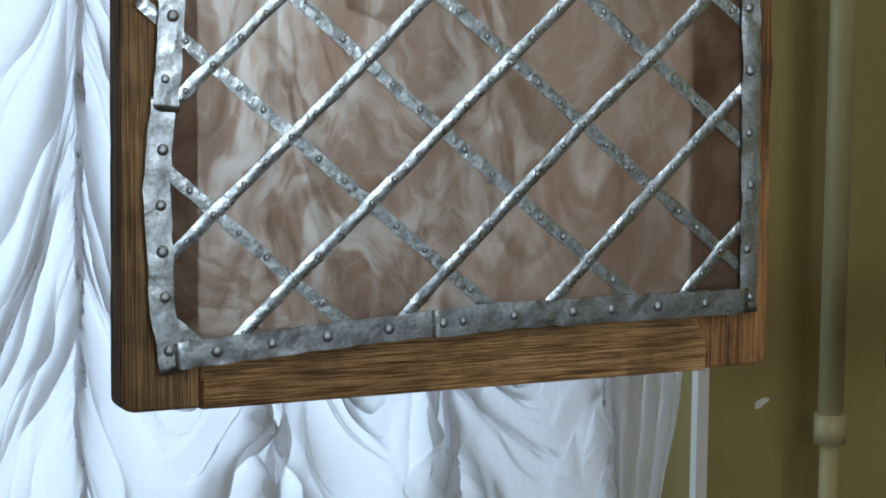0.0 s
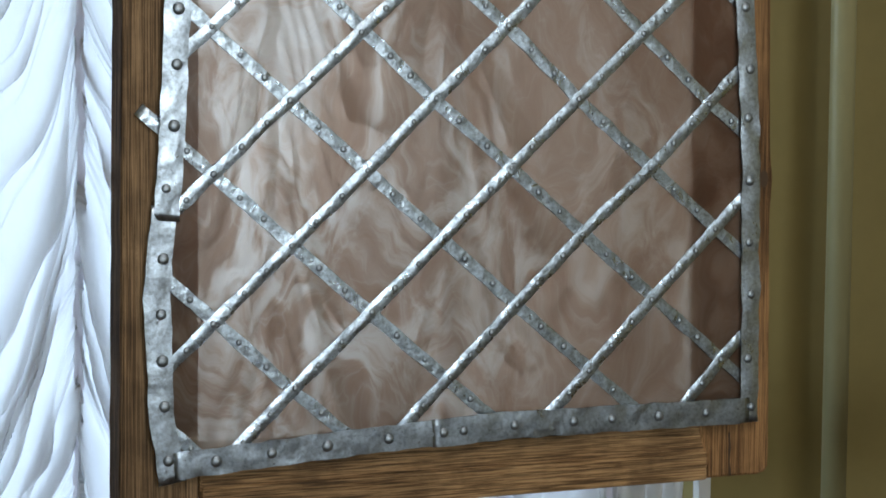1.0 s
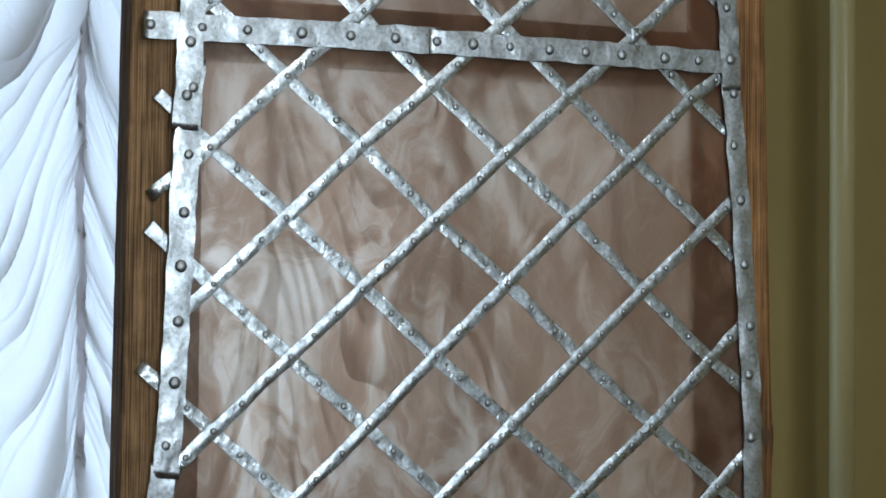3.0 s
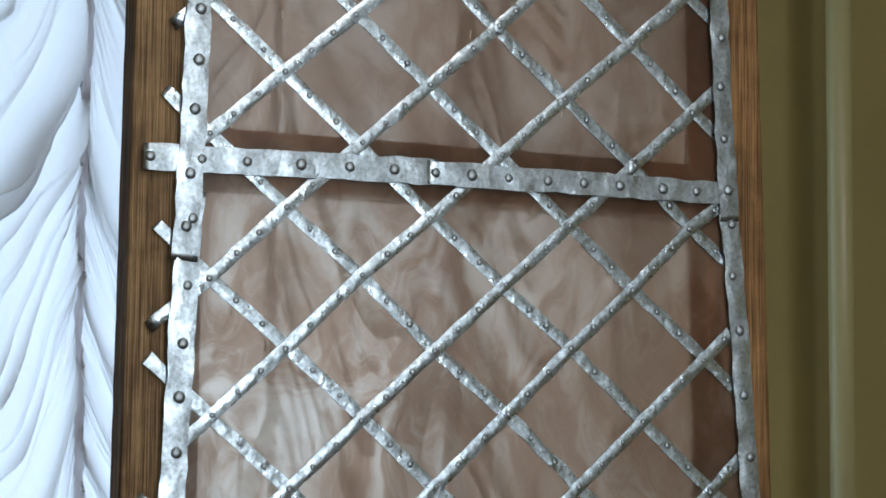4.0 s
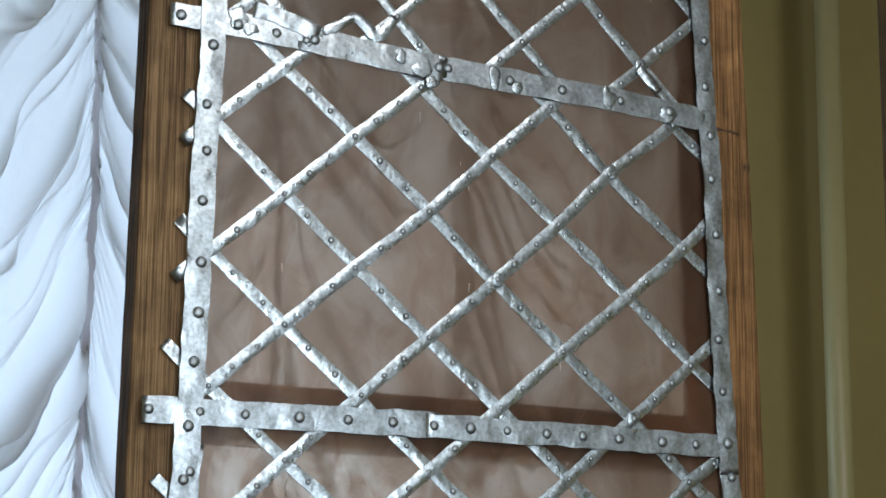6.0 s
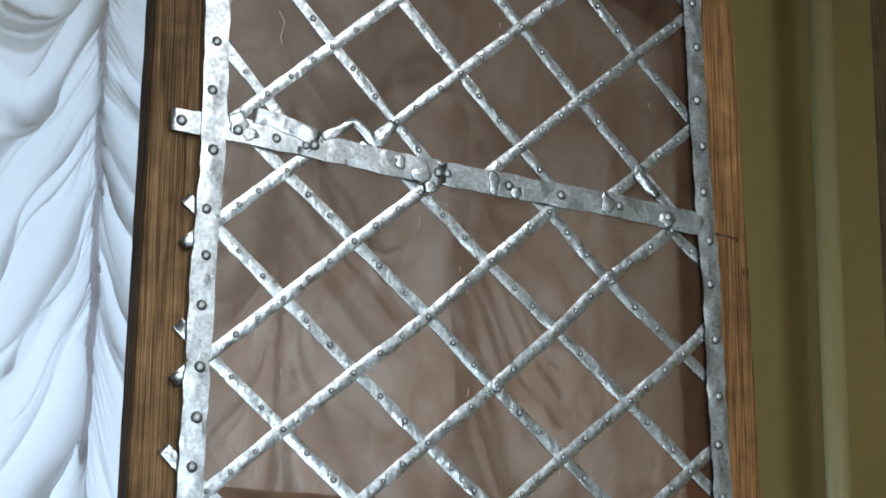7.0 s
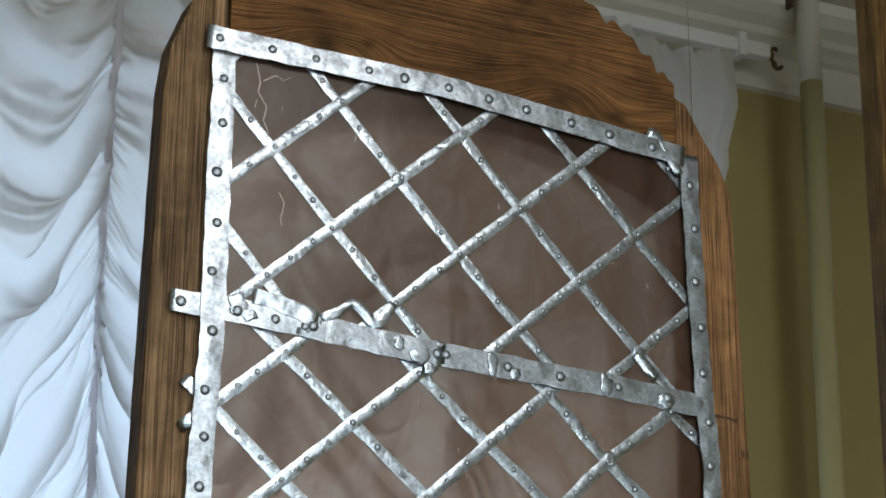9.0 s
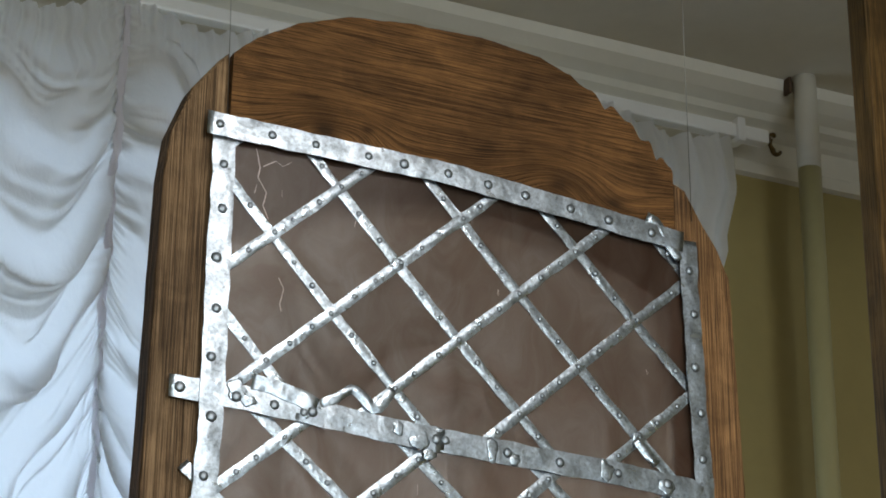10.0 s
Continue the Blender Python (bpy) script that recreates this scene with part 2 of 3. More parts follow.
def box(bm, x0, x1, y0, y1, z0, z1, bevel=0.0, segments=2):
    r = bmesh.ops.create_cube(bm, size=1)
    for v in r["verts"]:
        v.co = Vector((x0 + (v.co.x + 0.5) * (x1 - x0), y0 + (v.co.y + 0.5) * (y1 - y0), z0 + (v.co.z + 0.5) * (z1 - z0)))
    if bevel:
        es = list({e for v in r["verts"] for e in v.link_edges})
        bmesh.ops.bevel(bm, geom=es, offset=bevel, segments=segments, affect="EDGES", profile=0.6)


def box_part(name, dims, material, parent=None, label="", bevel=0.0, smooth=False):
    bm = bmesh.new()
    box(bm, *dims, bevel=bevel)
    return part(name, bm, material, parent, label, smooth)


def slab(bm, outline, y0, y1):
    """A flat piece with an outline in x and z, from y0 (front) to y1."""
    front = [bm.verts.new((x, y0, z)) for x, z in outline]
    back = [bm.verts.new((x, y1, z)) for x, z in outline]
    n = len(outline)
    bm.faces.new(front)
    bm.faces.new(back[::-1])
    for i in range(n):
        j = (i + 1) % n
        bm.faces.new((front[j], front[i], back[i], back[j]))
    bmesh.ops.recalc_face_normals(bm, faces=bm.faces)


def rod(bm, a, b, r, n=12):
    a, b = Vector(a), Vector(b)
    q = (b - a).to_track_quat("Z", "Y")
    rings = []
    for p in (a, b):
        rings.append([bm.verts.new(p + q @ Vector((r * math.cos(k * math.tau / n), r * math.sin(k * math.tau / n), 0))) for k in range(n)])
    for k in range(n):
        bm.faces.new((rings[0][k], rings[0][(k + 1) % n], rings[1][(k + 1) % n], rings[1][k]))
    bm.faces.new(rings[0][::-1])
    bm.faces.new(rings[1])


def ribbon(bm, pts, width, thick, y, crown=0.0, step=0.008, wobble=0.0008, seed=0.0):
    """A strip of sheet metal along pts (x, z), lying on the plane y and standing out towards the viewer."""
    path = []
    for (xa, za), (xb, zb) in zip(pts, pts[1:]):
        k = max(1, int(math.hypot(xb - xa, zb - za) / step))
        path += [Vector((xa + (xb - xa) * i / k, 0, za + (zb - za) * i / k)) for i in range(k)]
    path.append(Vector((pts[-1][0], 0, pts[-1][1])))
    prof = ((-0.5, 0.0), (-0.492, 1.0), (-0.25, 1.0), (0.0, 1.0), (0.25, 1.0), (0.492, 1.0), (0.5, 0.0))
    rows = []
    for i, p in enumerate(path):
        d = (path[min(i + 1, len(path) - 1)] - path[max(i - 1, 0)]).normalized()
        side = Vector((d.z, 0, -d.x))
        row = []
        for s, h in prof:
            n1 = noise.noise(Vector((p.x * 55, s * 3 + seed, p.z * 55)))
            n2 = noise.noise(Vector((p.x * 140, s * 5 + seed + 9, p.z * 140)))
            w = width * s + wobble * n1 * (2 if abs(s) > 0.4 else 1)
            out = (0.4 if i in (0, len(path) - 1) else 1.0) * thick * h + crown * (1 - (2 * s) ** 2) + (n1 * 0.9 + n2 * 0.5) * wobble * (h > 0)
            row.append(bm.verts.new((p.x + side.x * w, y - out, p.z + side.z * w)))
        rows.append(row)
    for a, b in zip(rows, rows[1:]):
        for k in range(len(prof) - 1):
            bm.faces.new((a[k], a[k + 1], b[k + 1], b[k]))
        for k in (1, len(prof) - 2):
            bm.edges.get((a[k], b[k])).smooth = False      # a crisp sheared edge
    bm.faces.new(rows[0][::-1])
    bm.faces.new(rows[-1])
    bmesh.ops.recalc_face_normals(bm, faces=bm.faces)


def dome_mesh(name, r, h, material):
    """A rivet's head, base at the origin, standing out along -y."""
    bm = bmesh.new()
    rings = []
    for k in range(4):
        a = k / 4 * math.pi / 2
        rings.append([bm.verts.new((r * math.cos(a) * math.cos(j * math.tau / 10), -h * math.sin(a), r * math.cos(a) * math.sin(j * math.tau / 10))) for j in range(10)])
    tip = bm.verts.new((0, -h, 0))
    for p, q in zip(rings, rings[1:]):
        for j in range(10):
            bm.faces.new((p[j], p[(j + 1) % 10], q[(j + 1) % 10], q[j]))
    for j in range(10):
        bm.faces.new((rings[-1][j], rings[-1][(j + 1) % 10], tip))
    bmesh.ops.recalc_face_normals(bm, faces=bm.faces)
    me = bpy.data.meshes.new(name)
    bm.to_mesh(me)
    bm.free()
    me.materials.append(material)
    me.polygons.foreach_set("use_smooth", [True] * len(me.polygons))
    return me


BIG_RIVET = dome_mesh("rivet", 0.0054, 0.0025, RIVET)
SMALL_RIVET = dome_mesh("rivet", 0.0028, 0.0013, RIVET)


def rivet(mesh, parent, x, y, z, size=1.0):
    ob = new("rivet", mesh)
    ob.parent = parent
    ob.location = Vector((x, y, z)) - base_of(parent)
    ob.scale = (size, size, size)
    return ob


# ---- the room ----
T = 0.4
x0, x1, z0, z1 = WIN
for name, dims in (("left", (LEFT, x0, 0, CEIL)), ("right", (x1, RIGHT, 0, CEIL)), ("below", (x0, x1, 0, z0)), ("above", (x0, x1, z1, CEIL))):
    a, b, c, d = dims
    tagged(box_part("wall_north", (a, b, WALL, WALL + T, c, d), OLIVE), "olive yellow painted plaster wall round a window", "wall", kind="structure")
tagged(box_part("wall_west", (LEFT - 0.2, LEFT, BACK, WALL + T, 0, CEIL), OLIVE), "olive yellow painted plaster wall", "wall", kind="structure")
tagged(box_part("wall_east", (RIGHT, RIGHT + 0.2, BACK, WALL + T, 0, CEIL), OLIVE), "olive yellow painted plaster wall", "wall", kind="structure")
edges = [LEFT] + [v for w in BACKWIN for v in w] + [RIGHT]
for a, b in zip(edges[::2], edges[1::2]):
    tagged(box_part("wall_south", (a, b, BACK - 0.2, BACK, 0, CEIL), OLIVE), "olive yellow painted plaster wall", "wall", kind="structure")
for a, b in BACKWIN:
    tagged(box_part("wall_south", (a, b, BACK - 0.2, BACK, 0, 1.3), OLIVE), "olive yellow wall below an added unseen window", "wall", kind="structure")
    tagged(box_part("wall_south", (a, b, BACK - 0.2, BACK, 2.8, CEIL), OLIVE), "olive yellow wall above an added unseen window", "wall", kind="structure")
tagged(box_part("floor", (LEFT, RIGHT, BACK, WALL, -0.1, 0), PARQUET), "brown wooden parquet floor", "floor", kind="structure")
tagged(box_part("ceiling", (LEFT - 0.2, RIGHT + 0.2, BACK - 0.2, WALL + T, CEIL, CEIL + 0.1), CEILING), "whitewashed plain ceiling", "ceiling", kind="structure")

tagged(box_part("wall_north", (1.27, x1, WALL + 0.16, WALL + T, z0, z1), OLIVE), "olive painted deep window jamb", "wall", kind="structure")
# unseen, added to keep light off the low wall and reflect in the tin
tagged(box_part("partition", (LEFT, 2.45, -1.32, -1.2, 0, 1.42), BLOCKER), "unseen white light blocker added behind the viewer", "partition", kind="structure")

# the plaster cornice along the window wall
bm = bmesh.new()
prof = ((0.0, 1.331), (0.010, 1.334), (0.010, 1.352), (0.006, 1.355), (0.006, 1.392), (0.014, 1.397), (0.022, 1.405), (0.034, 1.411), (0.040, 1.420), (0.058, 1.430),
        (0.074, 1.444), (0.078, 1.4605), (0.0, 1.4605))
ends = [[bm.verts.new((x, WALL - d, EYE + z - 0.001)) for d, z in prof] for x in (LEFT, RIGHT)]
for i in range(len(prof)):
    j = (i + 1) % len(prof)
    bm.faces.new((ends[0][i], ends[0][j], ends[1][j], ends[1][i]))
bmesh.ops.recalc_face_normals(bm, faces=bm.faces)
tagged(part("trim", bm, CREAM, smooth=False), "white plaster cornice under the ceiling", "cornice", kind="structure")
tagged(box_part("trim", (x1 - 0.004, x1 + 0.014, WALL - 0.005, WALL + 0.01, z0, z1), WHITE), "thin white corner bead on the window reveal", "trim", kind="structure")

bm = bmesh.new()
slab(bm, [(1.657 + (0.011 + 0.003 * math.sin(3 * u + 1)) * math.cos(u) + 0.3 * 0.008 * math.sin(u), EYE - 0.581 + 0.0075 * math.sin(u + 0.5)) for u in np.linspace(0, math.tau, 14)[:-1]], WALL - 0.0015, WALL + 0.001)
tagged(part("plaster_patch", bm, WHITE, smooth=False), "small white chip in the olive wall paint", "wall damage", kind="structure")

# the window behind the curtain
win = thing("window_1", ((x0 + x1) / 2, WALL + 0.25, z0), "white painted window with bright daylight behind the curtain", "window", kind="structure")
ya, yb = WALL + 0.22, WALL + 0.28
for dims in ((x0, x0 + 0.07, z0, z1), (1.20, 1.27, z0, z1), (x0 + 0.07, 1.20, z0, z0 + 0.07), (x0 + 0.07, 1.20, z1 - 0.07, z1)):
    box_part("window_frame", (dims[0], dims[1], ya, yb, dims[2], dims[3]), WHITE, win, bevel=0.004)
xm = 0.46
box_part("mullion", (xm - 0.045, xm + 0.045, ya, yb, z0 + 0.07, z1 - 0.07), WHITE, win, bevel=0.004)
for a, b in ((x0 + 0.07, xm - 0.045), (xm + 0.045, 1.20)):
    box_part("glazing_bar", (a, b, ya + 0.01, yb - 0.01, 1.95, 1.99), WHITE, win, bevel=0.003)
box_part("window_sill", (x0, x1, WALL - 0.08, WALL + 0.22, z0 - 0.03, z0 + 0.004), WHITE, win, bevel=0.006)

# the heating pipe
PX, PY = 1.706, WALL - 0.095
pipe = thing("heating_pipe", (PX, PY, 0), "olive painted heating pipe, white near the ceiling", "pipe")
for name, a, b, r, mat in (("pipe_run", 0.0, EYE - 0.60, 0.0132, PIPE_PAINT), ("pipe_run", EYE - 0.60, EYE + 1.312, 0.0168, PIPE_PAINT), ("pipe_top", EYE + 1.312, CEIL, 0.0171, CREAM),
                           ("coupling", EYE - 0.622, EYE - 0.582, 0.0216, PIPE_PAINT)):
    bm = bmesh.new()
    rod(bm, (PX, PY, a), (PX, PY, b), r, 24)
    part(name, bm, mat, pipe)

tagged(box_part("trim", (PX - 0.024, PX - 0.020, PY + 0.004, PY + 0.02, CEIL - 0.026, CEIL - 0.001), KNOT), "dark gap in the plaster beside the pipe", "plaster gap", kind="structure")

# ---- the added, unseen ceiling light ----
light = thing("added_ceiling_light", (LAMP[0], LAMP[1], CEIL), "unseen white ceiling light with a long diffuser, added for the tin's reflections", "ceiling light")
box_part("housing", (LAMP[0] - 0.31, LAMP[0] + 0.31, LAMP[1] - 0.98, LAMP[1] + 0.98, CEIL - 0.07, CEIL), WHITE, light, bevel=0.006)

box_part("diffuser", (LAMP[0] - 0.29, LAMP[0] + 0.29, LAMP[1] - 0.95, LAMP[1] + 0.95, CEIL - 0.0735, CEIL - 0.0702), WHITE, light)

# ---- the festoon curtain ----
CORDS = [-0.20, 0.09, 0.38, 0.675, 0.905, 1.14, 1.37]


def festoon():
    """A festoon blind: satin gathered on cords, hanging in swags between them. Its rows follow the folds."""
    xs = np.arange(-0.36, 1.5601, 0.0025)
    ps = np.arange(EYE - 0.95, EYE + 1.361, 0.003)
    X, P = np.meshgrid(xs, ps)
    c = np.array([-0.48] + CORDS + [1.60])
    k = np.clip(np.searchsorted(c, X) - 1, 0, len(c) - 2)
    a, b = c[k], c[k + 1]
    s = (X - a) / (b - a) * 2 - 1
    rng = np.random.RandomState(5)
    rel = P - EYE
    drop = np.interp(rel, [-1.0, -0.4, 0.35, 0.8, 1.1, 1.34], [0.17, 0.20, 0.27, 0.19, 0.13, 0.03]) * (0.9 + 0.25 * rng.rand(len(c))[k])
    shift = rng.rand(len(c))[k] * 3

    def soft(scale_x, scale_z, seed):
        g = np.array([[noise.noise(Vector((x * scale_x, seed, z * scale_z))) for x in xs[::6]] for z in ps[::6]])
        g = np.kron(g, np.ones((6, 6)))
        g = np.pad(g, ((0, 6), (0, 6)), "edge")[:len(ps), :len(xs)]
        for ax in (0, 1):
            for _ in range(10):
                g = (np.roll(g, 1, ax) + g + np.roll(g, -1, ax)) / 3
        return g

    big, small, lean = soft(6, 3.2, 0.3), soft(17, 11, 4.1), soft(2.5, 4.5, 6.6)
    off = np.clip(0.75 * lean, -0.4, 0.4)
    bow = np.where(s < off, (s - off) / (1 + off), (s - off) / (1 - off))
    sag = drop * (1 - np.abs(bow) ** 1.35) * np.clip((b - a) / 0.23, 0.9, 1.3)
    head = np.clip((1.36 - rel) / 0.09, 0, 1)
    Z = P - sag - (0.045 * big + 0.016 * small) * head
    mid = 1 - np.abs(s) ** 2.6

    def fold(p, seed):
        whole = np.floor(p)
        f = p - whole
        h = np.abs(np.sin(whole * 12.9898 + k * 78.233 + seed) * 43758.5453) % 1.0
        u = np.where(f < 0.76, f / 0.76, (1 - f) / 0.24)
        return u ** 1.3 * (1.3 - 0.3 * u) * (0.2 + 0.9 * h)

    gx = np.where(np.abs(s) > 0.95, 0, -np.gradient(Z, xs, axis=1))
    norm = np.sqrt(1 + gx ** 2)
    last = np.clip((X - 1.37) / 0.05, 0, 1)            # beyond the last cord the cloth hangs in upright pleats
    uneven = np.clip(0.85 + 1.3 * big + 0.8 * small, 0.25, 1.15) * (1 - 0.8 * last)
    merge = 1.1 * soft(8, 5, 9.4) + 0.25 * s * np.sin(k * 2.1 + P * 9)
    lip = fold(P / 0.100 + shift + merge, 1.0) * head * uneven
    lesser = fold(P / 0.047 + shift * 2.3 + 1.7 * merge, 2.0) * head * np.clip(0.8 - 2.0 * big + 1.5 * small, 0.1, 1.4) * (1 - last)
    third = fold(P / 0.027 + shift * 3.1 + 2.6 * merge, 3.0) * head * np.clip(0.35 + 2.4 * small + 1.4 * big, 0.0, 1.1) * (1 - last)
    hold = 1 - np.abs(s) ** 7
    Y = (-0.038 * lip - 0.019 * lesser - 0.009 * third) * (0.6 + 0.3 * mid) * hold / norm ** 0.5
    near = np.exp(-((1 - np.abs(s)) / 0.17) ** 2)
    Y += -0.0050 * near * np.sin(P / 0.036 * math.tau + small * 9 + s * 2) - 0.0034 * near * np.sin(P / 0.0128 * math.tau + big * 9)
    Y += -0.007 * (1 - head) * np.sin(X / 0.026 * math.tau + 3 * big) + 0.003 * (1 - head) * np.sin(X / 0.011 * math.tau)
    Y += -0.008 * last * np.sin(X / 0.043 * math.tau + 2.5 * big + 3 * rel)
    Y += (-0.020 * mid + 0.016 * big) * head
    crumple = soft(55, 38, 8.7)
    Y += 0.004 * crumple * head * (0.4 + np.abs(big) * 2)
    # bunched pleats beside the cords, fuller low down
    full = np.interp(rel, [-0.7, -0.3, 0.1, 0.9, 1.2], [1.0, 0.9, 0.6, 0.5, 0.2]) * np.interp(X, [0.70, 0.80, 1.32, 1.42], [0.0, 1.0, 1.0, 0.7])
    bunch = np.clip((np.abs(s + 0.25 * lean) - np.interp(rel, [-0.5, -0.2], [0.30, 0.5])) / 0.3, 0, 1) * full * np.clip(0.75 + 2 * small + big, 0.2, 1.2)
    turn = X / 0.038 * math.tau + 1.8 * big + 1.5 * lean
    X = X + 0.0105 * bunch * np.sin(turn)
    Y += 0.012 * bunch * np.cos(turn)
    # each fold hangs over the cloth below it
    over = (0.064 * lip + 0.034 * lesser + 0.014 * third) / norm ** 0.6 * hold * (0.7 + 0.1 * mid)
    X = X - gx / norm * over
    Z = Z - over / norm + 0.02 * head * mid
    edge = np.interp(Z, [EYE - 0.75, EYE - 0.5, EYE + 1.1, EYE + 1.27, EYE + 1.36], [1.430, 1.480, 1.548, 1.580, 1.575])
    X = np.where(X > 1.37, 1.37 + (X - 1.37) * (edge - 1.37) / 0.19, X)
    dx = 0.0025 * np.sin(Z * 9 + 1) + 0.001 * np.sin(Z * 47)
    me = bpy.data.meshes.new("curtain")
    n, m = X.shape
    co = np.stack([X + dx, CURTAIN + Y, Z], -1).reshape(-1, 3) - np.array([0.6, CURTAIN, EYE + 1.36])
    idx = np.arange(n * m).reshape(n, m)
    quads = np.stack([idx[:-1, :-1], idx[:-1, 1:], idx[1:, 1:], idx[1:, :-1]], -1).reshape(-1, 4)
    me.from_pydata(co.tolist(), [], quads.tolist())
    me.materials.append(SILK)
    me.polygons.foreach_set("use_smooth", [True] * len(me.polygons))
    return me


curtain = thing("festoon_curtain", (0.6, CURTAIN, EYE + 1.36), "white satin festoon curtain gathered into swags, lit from behind", "curtain")
cloth = new("fabric", festoon())
cloth.parent = curtain
for x in CORDS:
    bm = bmesh.new()
    pts = [(x + 0.0025 * math.sin(z * 9 + 1) + 0.001 * math.sin(z * 47), z) for z in np.arange(EYE - 0.98, EYE + 1.34, 0.02)]
    ribbon(bm, pts, 0.0098, 0.0012, CURTAIN - 0.0060, 0.0016, 0.004, 0.0017, x * 31)
    part("gathering_tape", bm, TAPE, curtain, "greyish gathering tape with ruched edges")
rail = thing("curtain_rail", (0.7, WALL - 0.06, EYE + 1.38), "white curtain rail with a dark brass end hook", "curtain rail")
box_part("rail", (-0.4, 1.655, WALL - 0.073, WALL - 0.052, EYE + 1.352, EYE + 1.374), WHITE, rail, bevel=0.004)
bm = bmesh.new()
box(bm, 1.598, 1.612, WALL - 0.078, WALL - 0.047, EYE + 1.345, EYE + 1.383, 0.004)
part("end_cap", bm, WHITE, rail, smooth=False)
bm = bmesh.new()
for k in range(3):
    arc = [(1.668 + 0.008 * math.cos(u), EYE + 1.364 - 0.004 * k + 0.009 * math.sin(u)) for u in np.linspace(0.9 + k * 1.2, 3.6 + k * 1.2, 8)]
    ribbon(bm, [(x + 0.005 * k, z) for x, z in arc], 0.005, 0.004, WALL - 0.06 + 0.004 * k, 0.002, 0.003, 0.0006, k)
part("end_hook", bm, BRASS, rail, "dark brass end hook")

# ---- the hung mica window ----
FRONT = PANEL                 # the front of its wooden frame
DEEP = 0.034
E = EYE
frame_at = (0.868, FRONT + DEEP / 2, E - 0.379)
mw = thing("mica_window", frame_at, "antique arched oak window with brown mica panes under a riveted tin lattice, hung on wires", "window")


def left_edge(z):
    return 0.5385 + 0.0065 * (z + 0.38) + 0.003 * (z + 0.38) ** 2


def right_edge(z):
    return 1.1995 - 0.012 * (z + 0.38) - 0.011 * (z + 0.38) ** 2 + 0.003 * math.exp(-((z + 0.088) / 0.02) ** 2)


ARCH = [(0.551, 0.835), (0.556, 0.880), (0.574, 0.928), (0.600, 0.963), (0.636, 0.994), (0.680, 1.021), (0.735, 1.041), (0.800, 1.049), (0.880, 1.051), (0.948, 1.044),
        (0.990, 1.028), (1.030, 1.006), (1.062, 0.985), (1.094, 0.957), (1.118, 0.926), (1.135, 0.896), (1.155, 0.866), (1.170, 0.832)]


def jag(x, z):
    return 0.0025 * noise.noise(Vector((x * 70, 3, z * 70)))


def stile(name, xa, xb, top, material, splay=0.0):
    """An upright of the frame: functions of height for its outer and inner edge."""
    bm = bmesh.new()
    zs = [-0.379 + 0.012 * i / 6 for i in range(6)] + [-0.367 + (0.835 + 0.367) * i / 60 for i in range(61)]
    turn = 1 if xa(0) < xb(0) else -1
    outer = [(xa(z) + turn * max(0.0, 0.012 - math.sqrt(max(0.0, 0.012 ** 2 - max(0.0, 0.012 - (z + 0.379)) ** 2))) + jag(xa(z), z) * 0.35, E + z) for z in zs]
    inner = [(xb(z), E + z) for z in zs[::2]]
    crown = [(x, E + z) for x, z in top]
    slab(bm, outer + crown + inner[::-1], FRONT, FRONT + DEEP)
    es = [e for e in bm.edges if abs(e.verts[0].co.y - e.verts[1].co.y) < 1e-6]
    bmesh.ops.bevel(bm, geom=es, offset=0.003, segments=2, affect="EDGES", profile=0.5)
    for v in bm.verts:
        if splay and v.co.y > FRONT + 0.02 and abs(v.co.x - xb(v.co.z - E)) < 0.007:
            v.co.x += splay          # the opening widens towards the back
    ob = part(name, bm, material, mw, smooth=False)
    # faces turned sideways take the darkened wood, shade set by colour
    ob.data.materials.append(SIDE_SHADE)
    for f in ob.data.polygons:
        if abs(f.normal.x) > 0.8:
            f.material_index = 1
    return ob


STILE_L, STILE_R = 0.610, 1.130
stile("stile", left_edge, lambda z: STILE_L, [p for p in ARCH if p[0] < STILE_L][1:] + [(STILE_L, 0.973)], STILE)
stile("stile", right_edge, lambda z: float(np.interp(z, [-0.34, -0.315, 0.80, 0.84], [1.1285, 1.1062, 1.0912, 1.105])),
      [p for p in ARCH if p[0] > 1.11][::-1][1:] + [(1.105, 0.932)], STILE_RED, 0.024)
# the bottom rail and the middle rail, between the stiles
for name, za, zb in (("bottom_rail", -0.381, -0.316), ("middle_rail", 0.246, 0.300)):
    bm = bmesh.new()
    box(bm, STILE_L + 0.001, 1.128 if za < 0 else 1.0985, FRONT + 0.001, FRONT + DEEP - 0.002, E + za, E + zb, 0.003)
    if name == "bottom_rail":
        box(bm, STILE_L + 0.002, 1.127, FRONT - 0.003, FRONT + 0.006, E - 0.380, E - 0.352, 0.003)
    part(name, bm, RAIL, mw, smooth=False)
# the arched top board, its underside cut to a low arch
bm = bmesh.new()
over = [(STILE_L + 0.004, 0.974)] + [p for p in ARCH if 0.612 < p[0] < 1.10] + [(1.104, 0.945)]
fine = []
for (xa, za), (xb, zb) in zip(over, over[1:]):
    for i in range(12):
        x, z = xa + (xb - xa) * i / 12, za + (zb - za) * i / 12
        bite = sum(d * math.exp(-((x - at) / w) ** 2) for at, d, w in ((1.024, 0.006, 0.004), (1.064, 0.008, 0.005), (1.084, 0.009, 0.004), (1.000, 0.004, 0.006)))
        fine.append((x, E + z - bite + (jag(x, z) * 2.6 if x > 0.98 else jag(x, z) * 0.5)))
fine.append((1.104, E + 0.944))
under = [(1.104, E + 0.70)] + [(1.090 - 0.478 * i / 24, E + 0.745 + 0.108 * math.sin(math.pi * (0.12 + 0.80 * i / 24)) ** 0.9) for i in range(25)]
